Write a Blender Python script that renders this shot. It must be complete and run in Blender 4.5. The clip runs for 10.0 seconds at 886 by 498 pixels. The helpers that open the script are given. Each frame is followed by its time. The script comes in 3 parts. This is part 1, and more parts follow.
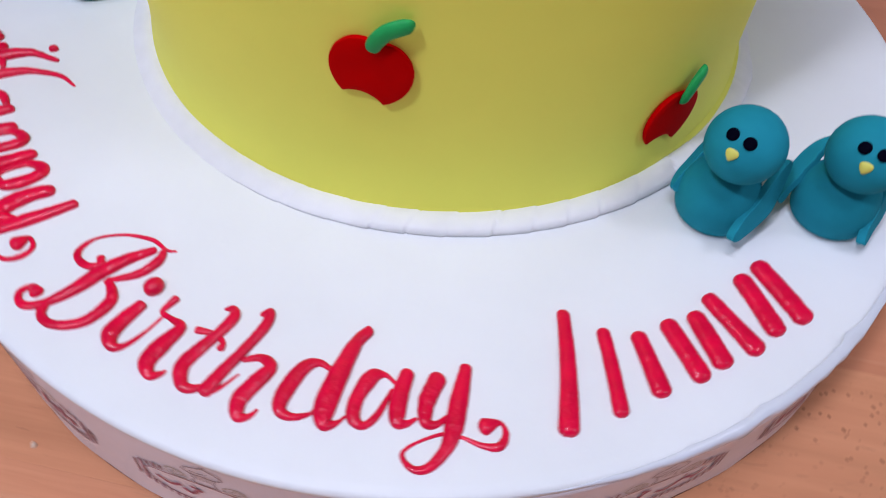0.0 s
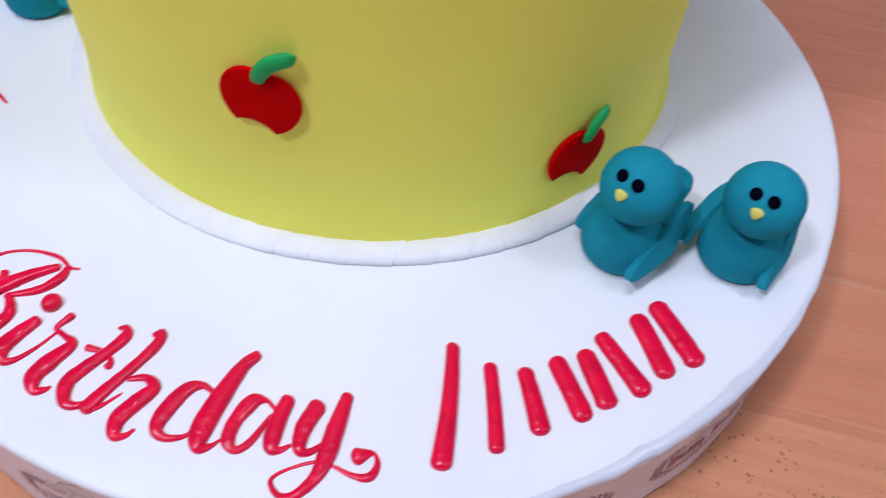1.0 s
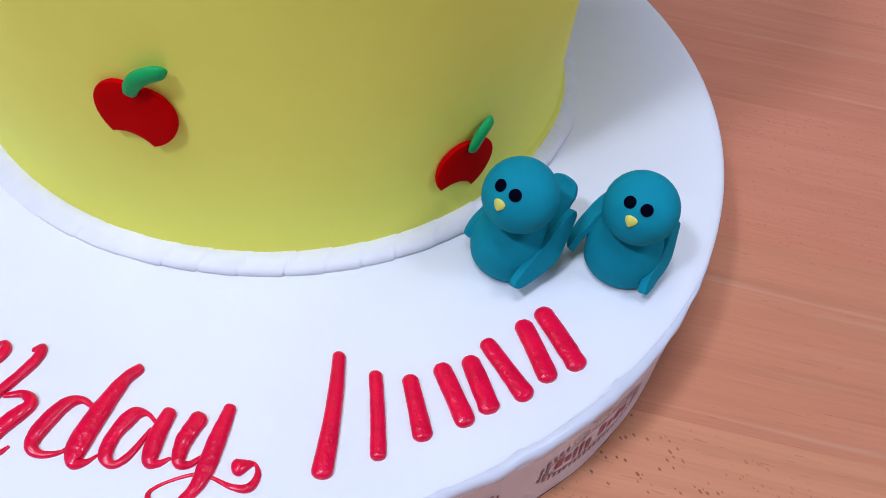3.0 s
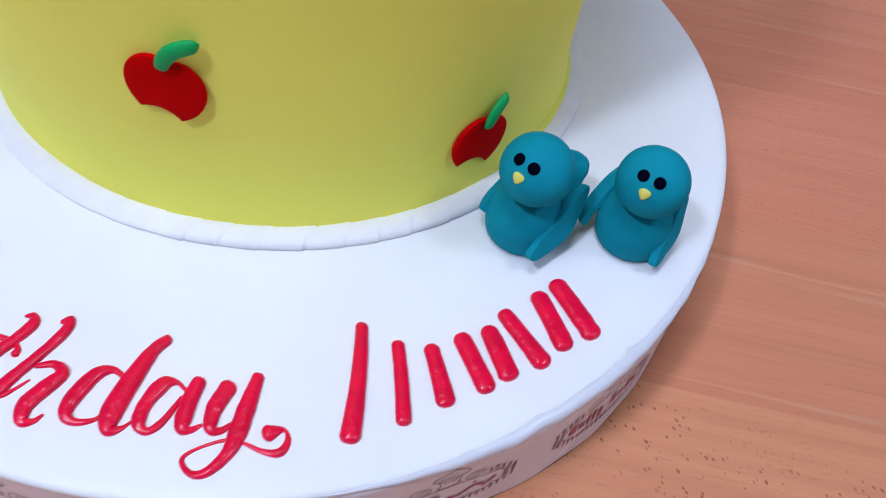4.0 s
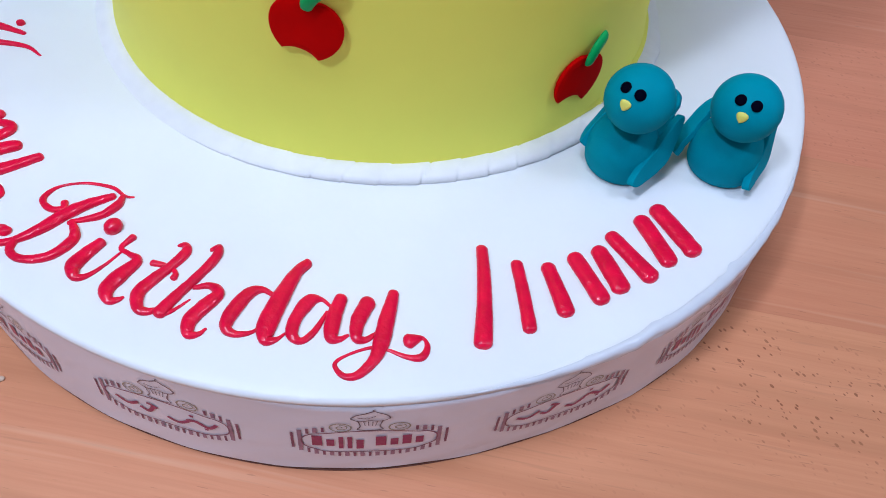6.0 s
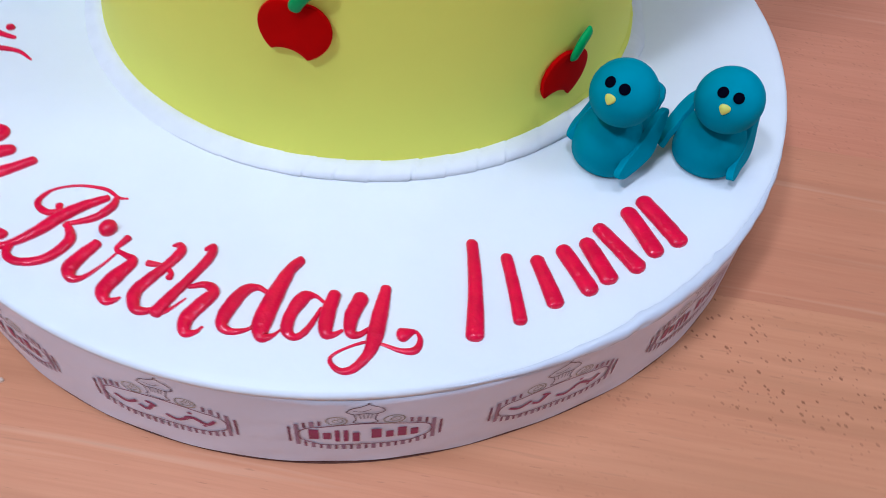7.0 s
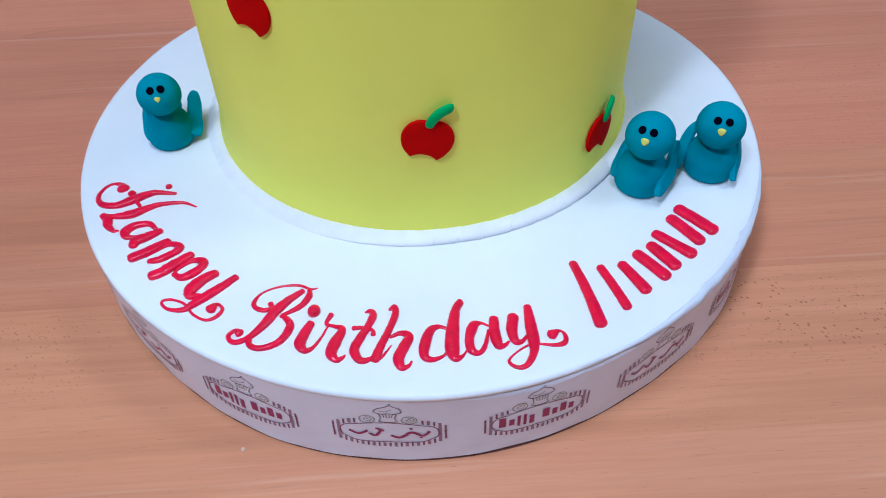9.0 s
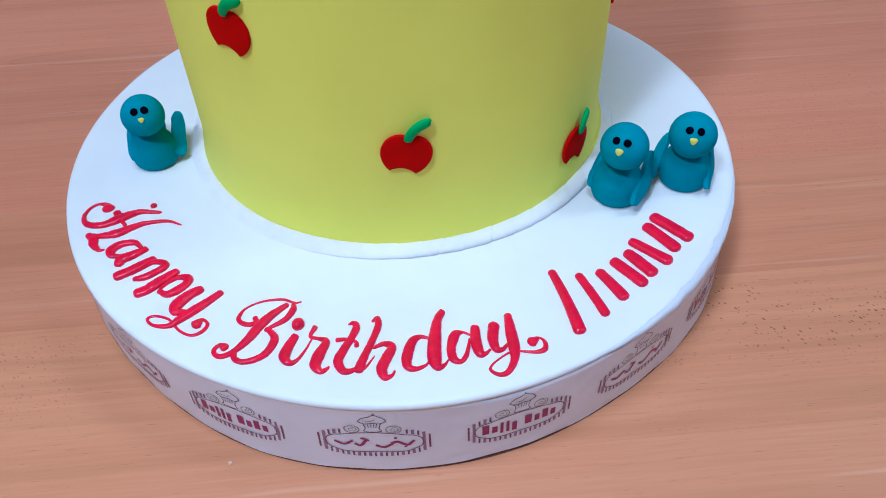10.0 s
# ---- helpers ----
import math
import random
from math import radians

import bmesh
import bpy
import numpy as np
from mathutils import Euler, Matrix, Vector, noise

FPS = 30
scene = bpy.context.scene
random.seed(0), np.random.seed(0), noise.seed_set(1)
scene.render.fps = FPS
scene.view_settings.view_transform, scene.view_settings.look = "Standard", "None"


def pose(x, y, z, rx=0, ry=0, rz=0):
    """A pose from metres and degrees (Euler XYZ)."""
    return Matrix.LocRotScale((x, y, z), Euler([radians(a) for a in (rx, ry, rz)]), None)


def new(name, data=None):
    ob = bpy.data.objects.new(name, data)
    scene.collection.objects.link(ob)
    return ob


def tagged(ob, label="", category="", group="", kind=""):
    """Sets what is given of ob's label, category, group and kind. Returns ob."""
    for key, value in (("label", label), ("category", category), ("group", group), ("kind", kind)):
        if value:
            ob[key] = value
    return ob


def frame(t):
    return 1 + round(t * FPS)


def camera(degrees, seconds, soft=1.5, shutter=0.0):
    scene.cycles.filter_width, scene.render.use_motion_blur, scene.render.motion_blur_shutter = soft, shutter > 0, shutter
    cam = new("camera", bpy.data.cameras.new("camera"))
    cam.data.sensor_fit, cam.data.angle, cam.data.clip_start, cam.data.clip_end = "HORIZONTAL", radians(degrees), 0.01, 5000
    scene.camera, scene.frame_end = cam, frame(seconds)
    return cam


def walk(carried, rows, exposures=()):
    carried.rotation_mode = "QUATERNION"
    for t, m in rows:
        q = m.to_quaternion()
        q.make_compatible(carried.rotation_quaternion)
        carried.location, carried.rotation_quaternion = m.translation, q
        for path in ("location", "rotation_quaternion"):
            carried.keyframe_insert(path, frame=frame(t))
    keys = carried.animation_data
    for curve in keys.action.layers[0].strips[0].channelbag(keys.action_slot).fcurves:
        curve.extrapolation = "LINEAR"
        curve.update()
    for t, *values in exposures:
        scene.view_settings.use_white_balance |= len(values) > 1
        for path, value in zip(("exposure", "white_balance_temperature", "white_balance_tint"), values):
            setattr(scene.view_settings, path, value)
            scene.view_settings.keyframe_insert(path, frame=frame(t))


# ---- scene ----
cam = camera(58.4, 10.0, soft=0.9, shutter=0.5)
# seconds, eye, yaw, pitch, roll
PATH = [
    (0, (0.0467, -0.2429, 0.2407), 8.24, -52.96, 4.70),
    (0.1, (0.0532, -0.2430, 0.2387), 9.36, -52.52, 5.93),
    (0.2, (0.0585, -0.2416, 0.2408), 11.06, -52.82, 6.05),
    (0.3, (0.0624, -0.2417, 0.2412), 11.91, -52.42, 6.15),
    (0.5, (0.0662, -0.2399, 0.2414), 10.91, -52.28, 6.41),
    (0.7, (0.0717, -0.2369, 0.2433), 11.70, -52.04, 4.77),
    (1, (0.0813, -0.2336, 0.2464), 10.62, -51.66, 5.10),
    (1.2, (0.0883, -0.2295, 0.2484), 8.76, -51.50, 5.65),
    (1.5, (0.0973, -0.2265, 0.2513), 6.36, -51.19, 7.08),
    (1.7, (0.1008, -0.2282, 0.2526), 5.49, -50.73, 7.65),
    (2, (0.1008, -0.2295, 0.2539), 4.64, -50.42, 8.44),
    (2.2, (0.1024, -0.2275, 0.2520), 5.44, -50.34, 8.20),
    (2.5, (0.1033, -0.2281, 0.2519), 5.61, -50.62, 8.31),
    (2.7, (0.1018, -0.2292, 0.2517), 5.36, -50.71, 8.43),
    (3.8, (0.0974, -0.2334, 0.2506), 4.67, -51.52, 9.26),
    (4, (0.0901, -0.2408, 0.2515), 2.69, -51.25, 10.32),
    (4.2, (0.0831, -0.2502, 0.2503), 1.68, -50.05, 10.33),
    (4.5, (0.0708, -0.2644, 0.2497), 2.63, -50.29, 8.33),
    (4.7, (0.0668, -0.2720, 0.2501), 3.85, -50.71, 6.54),
    (5, (0.0604, -0.2791, 0.2497), 3.88, -50.73, 6.88),
    (5.2, (0.0610, -0.2791, 0.2518), 4.61, -51.72, 6.30),
    (5.5, (0.0634, -0.2772, 0.2521), 5.41, -51.84, 6.20),
    (5.7, (0.0643, -0.2755, 0.2496), 5.37, -51.61, 6.41),
    (6.8, (0.0696, -0.2756, 0.2499), 4.14, -51.78, 7.64),
    (7, (0.0666, -0.2779, 0.2534), 4.02, -52.00, 6.47),
    (7.2, (0.0559, -0.2868, 0.2609), 2.73, -51.81, 5.22),
    (7.5, (0.0349, -0.2996, 0.2736), 1.76, -50.95, 3.40),
    (7.7, (0.0254, -0.3055, 0.2819), 1.81, -50.82, 1.99),
    (8, (0.0126, -0.3180, 0.2922), 0.43, -50.36, 0.57),
    (8.2, (0.0062, -0.3281, 0.2982), -1.21, -48.79, -0.05),
    (8.5, (0.0022, -0.3449, 0.3069), -2.32, -46.88, -0.93),
    (8.8, (-0.0018, -0.3538, 0.3123), -2.80, -46.23, -0.66),
    (9, (-0.0036, -0.3542, 0.3133), -2.27, -46.13, -1.70),
    (9.2, (-0.0051, -0.3551, 0.3139), -2.18, -45.88, -2.41),
    (9.5, (-0.0042, -0.3583, 0.3165), -2.61, -45.40, -2.37),
    (9.7, (-0.0024, -0.3604, 0.3163), -2.94, -44.92, -2.28),
    (10, (0.0001, -0.3617, 0.3157), -3.35, -44.77, -2.12),
]
EXPOSURES = [(0.0, -0.20, 7160, 16.6), (0.6, -0.19, 7100, 16.6), (1.1, -0.06, 6880, 15.9), (1.5, -0.08, 6780, 15), (2.5, -0.07, 6660, 15), (4.0, -0.06, 6610, 12.5), (4.5, -0.14, 6620, 11.5), (5.0, -0.09, 6510, 10.7), (5.5, -0.06, 6480, 9.8), (7.0, -0.08, 6300, 8), (7.5, -0.04, 6230, 7.5), (8.0, -0.10, 6130, 5), (9.0, -0.05, 5940, 3.2), (10.0, -0.04, 5830, 2)]
walk(cam, [(t, pose(*eye, 90 + pitch, 0, yaw) @ pose(0, 0, 0, 0, 0, roll)) for t, eye, yaw, pitch, roll in PATH], EXPOSURES)

# ---- sizes: the table top is z = 0, the board's middle stands at the origin ----
BOARD_R, BOARD_H = 0.180, 0.0489
CAKE_X, CAKE_Y, CAKE_R, CAKE_TOP = 0.0017, 0.0221, 0.110, 0.300
FLOOR_Z, CEIL_Z = -0.74, 1.96

# ---- world and lamps ----
world = bpy.data.worlds.new("world")
scene.world = world
world.use_nodes = True
world.node_tree.nodes["Background"].inputs[0].default_value = (0.80, 0.90, 1.0, 1)
world.node_tree.nodes["Background"].inputs[1].default_value = 0.05
LAMP_TINT = (0.845, 0.98, 1.325)
# the third is an added fill that brightens the cake's right side
LAMPS = [(-0.78, -1.03, 0.24, 24.0), (-0.22, -0.26, 0.60, 10.5), (1.32, -0.15, 0.50, 9.0)]  # x, y, width, watts


def lamp(x, y, size, watts):
    data = bpy.data.lights.new("ceiling_lamp", "AREA")
    data.shape, data.size, data.energy, data.color = "DISK", size, watts, LAMP_TINT
    ob = new("ceiling_lamp", data)
    ob.matrix_world = pose(x, y, CEIL_Z - 0.045)
    return ob


for row in LAMPS:
    lamp(*row)


# ---- material helpers ----
def material(name, colour, rough=0.5, metal=0.0, coat=0.0, sheen=0.0, spec=0.35):
    mat = bpy.data.materials.new(name)
    mat.use_nodes = True
    b = mat.node_tree.nodes["Principled BSDF"]
    b.inputs["Base Color"].default_value = (*colour, 1)
    b.inputs["Roughness"].default_value = rough
    b.inputs["Metallic"].default_value = metal
    b.inputs["Coat Weight"].default_value = coat
    b.inputs["Coat Roughness"].default_value = 0.12
    b.inputs["Sheen Weight"].default_value = sheen
    b.inputs["Specular IOR Level"].default_value = spec
    return mat


def node(mat, kind, **values):
    n = mat.node_tree.nodes.new(kind)
    for key, value in values.items():
        n.inputs[key].default_value = value
    return n


def link(mat, a, b):
    mat.node_tree.links.new(a, b)


def shader(mat):
    return mat.node_tree.nodes["Principled BSDF"]


def place_coords(mat, scale=(1, 1, 1)):
    c = node(mat, "ShaderNodeTexCoord")
    m = node(mat, "ShaderNodeMapping")
    m.inputs["Scale"].default_value = scale
    link(mat, c.outputs["Object"], m.inputs["Vector"])
    return m.outputs["Vector"]


def world_coords(mat, scale=(1, 1, 1)):
    c = node(mat, "ShaderNodeNewGeometry")
    m = node(mat, "ShaderNodeMapping")
    m.inputs["Scale"].default_value = scale
    link(mat, c.outputs["Position"], m.inputs["Vector"])
    return m.outputs["Vector"]


def noise_at(mat, vector, scale, detail=3.0, rough=0.5):
    n = node(mat, "ShaderNodeTexNoise", Scale=scale, Detail=detail, Roughness=rough)
    link(mat, vector, n.inputs["Vector"])
    return n.outputs["Fac"]


def ramp(mat, fac, stops):
    n = node(mat, "ShaderNodeValToRGB")
    e = n.color_ramp.elements
    while len(e) < len(stops):
        e.new(0.5)
    for el, (at, colour) in zip(e, stops):
        el.position = at
        el.color = (*colour, 1) if len(colour) == 3 else colour
    link(mat, fac, n.inputs["Fac"])
    return n.outputs["Color"]


def mixed(mat, fac, a, b, kind="MIX"):
    n = mat.node_tree.nodes.new("ShaderNodeMix")
    n.data_type, n.blend_type = "RGBA", kind
    for value, socket in ((fac, n.inputs["Factor"]), (a, n.inputs["A"]), (b, n.inputs["B"])):
        pick = socket
        if socket.name in "AB":
            pick = [s for s in n.inputs if s.name == socket.name and s.type == "RGBA"][0]
        if isinstance(value, (int, float)):
            pick.default_value = value
        elif isinstance(value, tuple):
            pick.default_value = (*value, 1)
        else:
            link(mat, value, pick)
    return [s for s in n.outputs if s.type == "RGBA"][0]


def bump(mat, height, strength, distance):
    n = node(mat, "ShaderNodeBump", Strength=strength, Distance=distance)
    link(mat, height, n.inputs["Height"])
    link(mat, n.outputs["Normal"], shader(mat).inputs["Normal"])


def mottled(name, colour, rough, low=0.9, high=1.08, scale=60.0, grain=900.0, depth=0.0002, strength=0.3, coat=0.0, sheen=0.0, spec=0.35):
    """A paste or paint with soft blotches and a fine grain."""
    mat = material(name, colour, rough, coat=coat, sheen=sheen, spec=spec)
    v = place_coords(mat)
    dark = tuple(c * low for c in colour)
    light = tuple(min(1, c * high) for c in colour)
    link(mat, ramp(mat, noise_at(mat, v, scale, 4), [(0.35, dark), (0.65, light)]), shader(mat).inputs["Base Color"])
    bump(mat, noise_at(mat, v, grain, 2), strength, depth)
    return mat


# ---- materials ----
YELLOW = mottled("yellow_fondant", (0.85, 0.825, 0.135), 0.6, 0.965, 1.03, 14, 500, 0.0001, 0.15, spec=0.12)
WHITE_FONDANT = mottled("white_fondant", (0.755, 0.77, 0.77), 0.5, 0.975, 1.02, 20, 500, 0.0002, 0.2)
ROPE_WHITE = mottled("white_rope", (0.745, 0.745, 0.75), 0.55, 0.97, 1.02, 120, 500, 0.0002, 0.2)
PAPER = mottled("white_paper", (0.71, 0.685, 0.73), 0.30, 0.96, 1.03, 30, 350, 0.0002, 0.2, spec=0.5)
FILM = material("paper_lip", (0.62, 0.64, 0.68), 0.25)
RED_ICING = mottled("red_icing", (0.77, 0.002, 0.042), 0.30, 0.86, 1.06, 170, 480, 0.0009, 0.52, coat=0.4, spec=0.15)
RED_FONDANT = mottled("red_fondant", (0.53, 0.0006, 0.0008), 0.75, 0.93, 1.05, 90, 1200, 0.0002, 0.3, spec=0.03)
GREEN_FONDANT = mottled("green_fondant", (0.002, 0.335, 0.085), 0.42, 0.9, 1.1, 140, 900, 0.0002, 0.3, spec=0.14)
TEAL = mottled("teal_fondant", (0.001, 0.240, 0.312), 0.6, 0.94, 1.06, 90, 1100, 0.0002, 0.3, spec=0.03)
BLACK = material("black_fondant", (0.0008, 0.0008, 0.006), 0.8, spec=0.03)
BEAK = mottled("pale_yellow_fondant", (0.66, 0.63, 0.12), 0.5, 0.95, 1.04, 200)
INK_DARK = mottled("dark_ink", (0.085, 0.042, 0.065), 0.32, 0.8, 1.3, 400, spec=0.5)
INK_MAROON = mottled("maroon_ink", (0.17, 0.035, 0.09), 0.32, 0.85, 1.2, 400, spec=0.5)
INK_MAUVE = mottled("mauve_ink", (0.27, 0.14, 0.21), 0.32, 0.85, 1.15, 400, spec=0.5)
INK_RED = mottled("crimson_ink", (0.27, 0.004, 0.085), 0.32, 0.85, 1.15, 400, spec=0.5)
INK_OLIVE = mottled("olive_ink", (0.26, 0.23, 0.16), 0.32, 0.85, 1.15, 400, spec=0.5)
CRUMB = mottled("crumb", (0.70, 0.50, 0.36), 0.6, 0.9, 1.05, 300)
WALL_PAINT = mottled("wall_paint", (0.62, 0.62, 0.62), 0.7, 0.97, 1.02, 2, 300, 0.0005, 0.2)
FLOOR_TILE = mottled("floor_vinyl", (0.32, 0.31, 0.29), 0.5, 0.9, 1.08, 6, 200, 0.0003, 0.2)
STEEL = material("grey_steel", (0.35, 0.35, 0.36), 0.4, 0.9)
LAMP_WHITE = material("lamp_housing", (0.8, 0.8, 0.8), 0.4)
GLOW = material("lamp_diffuser", (0.9, 0.9, 0.9), 0.5)
shader(GLOW).inputs["Emission Color"].default_value = (*LAMP_TINT, 1)
shader(GLOW).inputs["Emission Strength"].default_value = 6.0


def beech():
    """Beech boards 95 mm wide that run along x: some plain and streaky, some full of short dark flecks."""
    mat = material("beech", (0.5, 0.3, 0.2), 0.45, spec=0.16)
    geo = node(mat, "ShaderNodeNewGeometry")
    sep = node(mat, "ShaderNodeSeparateXYZ")
    link(mat, geo.outputs["Position"], sep.inputs[0])

    def calc(op, a, b=0.0, c=0.0):
        n = mat.node_tree.nodes.new("ShaderNodeMath")
        n.operation = op
        for s, v in zip(n.inputs, (a, b, c)):
            if isinstance(v, (int, float)):
                s.default_value = v
            else:
                link(mat, v, s)
        return n.outputs[0]

    drift = calc("MULTIPLY", noise_at(mat, world_coords(mat, (6, 6, 6)), 1.0), 0.004)
    y = calc("ADD", sep.outputs["Y"], drift)
    board = calc("DIVIDE", calc("SUBTRACT", sep.outputs["Y"], 0.015), 0.095)
    number = calc("FLOOR", board)
    parity = calc("MULTIPLY", calc("FRACT", calc("MULTIPLY", number, 0.5)), 2.0)  # 1: plain, 0: flecked
    shift = calc("MULTIPLY", number, 3.71)
    comb = node(mat, "ShaderNodeCombineXYZ")
    link(mat, calc("ADD", sep.outputs["X"], shift), comb.inputs[0])
    link(mat, y, comb.inputs[1])
    link(mat, shift, comb.inputs[2])

    def stretched(scale):
        m = node(mat, "ShaderNodeMapping")
        m.inputs["Scale"].default_value = scale
        link(mat, comb.outputs[0], m.inputs["Vector"])
        return m.outputs["Vector"]

    streak = noise_at(mat, stretched((2.5, 70, 1)), 1.0, 4, 0.6)
    fine = noise_at(mat, stretched((22, 620, 1)), 1.0, 3, 0.65)
    wide = noise_at(mat, stretched((1.2, 14, 1)), 1.0, 2)
    tone = ramp(mat, streak, [(0.30, (0.540, 0.197, 0.109)), (0.52, (0.599, 0.230, 0.130)), (0.72, (0.659, 0.275, 0.161))])
    tone = mixed(mat, 0.5, tone, ramp(mat, wide, [(0.35, (0.549, 0.201, 0.109)), (0.65, (0.640, 0.258, 0.149))]))
    tone = mixed(mat, 0.17, tone, ramp(mat, fine, [(0.36, (0.479, 0.178, 0.103)), (0.64, (0.679, 0.303, 0.182))]))
    wave = ramp(mat, noise_at(mat, stretched((3.5, 95, 1)), 1.0, 1), [(0.50, (0, 0, 0)), (0.72, (1, 1, 1))])
    far = calc("GREATER_THAN", number, -0.5)
    tone = mixed(mat, calc("MULTIPLY", wave, calc("MULTIPLY_ADD", far, -0.20, 0.40)), tone, (0.40, 0.150, 0.078))
    # flecks: short, dark, slightly slanting to the grain
    slant = node(mat, "ShaderNodeMapping")
    slant.inputs["Rotation"].default_value = (0, 0, radians(42))
    link(mat, comb.outputs[0], slant.inputs["Vector"])
    cell = node(mat, "ShaderNodeMapping")
    cell.inputs["Scale"].default_value = (380, 640, 1)
    link(mat, slant.outputs["Vector"], cell.inputs["Vector"])
    vor = node(mat, "ShaderNodeTexVoronoi", Scale=1.0, Randomness=1.0)
    link(mat, cell.outputs["Vector"], vor.inputs["Vector"])
    size = ramp(mat, vor.outputs["Color"], [(0.60, (0, 0, 0)), (0.62, (0.21, 0.21, 0.21)), (0.88, (0.42, 0.42, 0.42))])
    inside = calc("MULTIPLY", calc("SUBTRACT", size, vor.outputs["Distance"]), 9.0)
    inside = calc("MINIMUM", calc("MAXIMUM", inside, 0.0), 1.0)
    patch = ramp(mat, noise_at(mat, stretched((7, 22, 1)), 1.0, 2), [(0.30, (0, 0, 0)), (0.46, (1, 1, 1))])
    flecked = calc("MULTIPLY", calc("MULTIPLY", inside, calc("SUBTRACT", 1.0, parity)), calc("MULTIPLY", patch, calc("ADD", calc("GREATER_THAN", sep.outputs["X"], 0.085), calc("MULTIPLY", calc("LESS_THAN", sep.outputs["X"], -0.16), 0.35))))
    flecked = calc("MULTIPLY", flecked, calc("MULTIPLY_ADD", calc("LESS_THAN", number, -0.5), 0.75, 0.25))  # far boards have paler flecks
    fade = calc("MINIMUM", calc("MAXIMUM", calc("MULTIPLY_ADD", sep.outputs["Y"], 28.0, 4.3), 0.12), 1.0)  # few of them near the front
    flecked = calc("MULTIPLY", flecked, fade)
    tone = mixed(mat, calc("MULTIPLY", flecked, 0.78), tone, (0.165, 0.048, 0.022))
    # one arched figure in the grain of a far board
    run = calc("SUBTRACT", sep.outputs["X"], -0.293)
    off = calc("ABSOLUTE", calc("SUBTRACT", sep.outputs["Y"], calc("MULTIPLY_ADD", run, 0.02, 0.1935)))
    arch = calc("SUBTRACT", calc("MULTIPLY", calc("POWER", calc("MAXIMUM", run, 0.0), 0.5), 0.042), off)
    line = calc("SUBTRACT", 1.0, calc("MULTIPLY", calc("ABSOLUTE", arch), 520.0))
    ahead = calc("MULTIPLY", calc("GREATER_THAN", run, 0.0), calc("MAXIMUM", calc("MULTIPLY_ADD", run, -6.0, 1.0), 0.0))
    figure = calc("MULTIPLY", calc("MAXIMUM", line, calc("MULTIPLY", calc("GREATER_THAN", arch, 0.0), 0.35)), ahead)
    tone = mixed(mat, calc("MULTIPLY", calc("MAXIMUM", figure, 0.0), 0.40), tone, (0.36, 0.135, 0.072))
    # thin dark pores and pale rays along the grain
    pore = ramp(mat, noise_at(mat, stretched((32, 700, 1)), 1.0, 1), [(0.68, (0, 0, 0)), (0.76, (1, 1, 1))])
    tone = mixed(mat, calc("MULTIPLY", pore, 0.17), tone, (0.30, 0.14, 0.09))
    front = calc("LESS_THAN", number, -2.5)
    pale = ramp(mat, noise_at(mat, stretched((4, 160, 1)), 1.0, 2), [(0.62, (0, 0, 0)), (0.74, (1, 1, 1))])
    tone = mixed(mat, calc("MULTIPLY", calc("MULTIPLY", pale, calc("MAXIMUM", parity, front)), 0.30), tone, (0.72, 0.46, 0.33))
    dash = ramp(mat, noise_at(mat, stretched((140, 1500, 1)), 1.0, 0), [(0.785, (0, 0, 0)), (0.83, (1, 1, 1))])
    tone = mixed(mat, calc("MULTIPLY", dash, 0.25), tone, (0.17, 0.065, 0.04))
    hue = mixed(mat, parity, (1.0, 1.07, 0.97), (1.005, 1.02, 0.955))  # flecked boards are tan, plain ones rosy
    hue = mixed(mat, front, hue, (1.10, 1.21, 1.15))  # but the front ones are tan, lightened further for the glare before the band
    hue = mixed(mat, far, hue, (1.03, 1.0, 1.0))  # and the far ones rosy
    tone = mixed(mat, 1.0, tone, hue, "MULTIPLY")
    # boards differ a little in tone
    shade = calc("MULTIPLY_ADD", parity, -0.04, 1.02)
    tone = mixed(mat, 1.0, tone, shade, "MULTIPLY")
    tone = mixed(mat, 1.0, tone, (0.975, 0.96, 0.935), "MULTIPLY")
    link(mat, tone, shader(mat).inputs["Base Color"])
    bump(mat, fine, 0.12, 0.0003)
    return mat


BEECH = beech()
BEECH_EDGE = mottled("beech_edge", (0.42, 0.23, 0.15), 0.45, 0.85, 1.12, 30)


# ---- mesh helpers ----
def finish(name, bm, mats, smooth=True, parent=None):
    me = bpy.data.meshes.new(name)
    bm.normal_update()
    for f in bm.faces:
        f.smooth = smooth
    bm.to_mesh(me)
    bm.free()
    for m in mats if isinstance(mats, (list, tuple)) else [mats]:
        me.materials.append(m)
    ob = new(name, me)
    if parent is not None:
        ob.parent = parent
    return ob


def part(name, bm, mats, parent, label="", smooth=True):
    ob = finish(name, bm, mats, smooth, parent)
    return tagged(ob, label) if label else ob


def empty(name, x=0, y=0, z=0):
    ob = new(name)
    ob.location = (x, y, z)
    return ob


def box(bm, lo, hi, bevel=0.0):
    g = bmesh.ops.create_cube(bm, size=1)
    bmesh.ops.scale(bm, vec=[b - a for a, b in zip(lo, hi)], verts=g["verts"])
    bmesh.ops.translate(bm, vec=[(a + b) / 2 for a, b in zip(lo, hi)], verts=g["verts"])
    if bevel:
        edges = list({e for v in g["verts"] for e in v.link_edges})
        bmesh.ops.bevel(bm, geom=edges, offset=bevel, segments=2, affect="EDGES", profile=0.5)


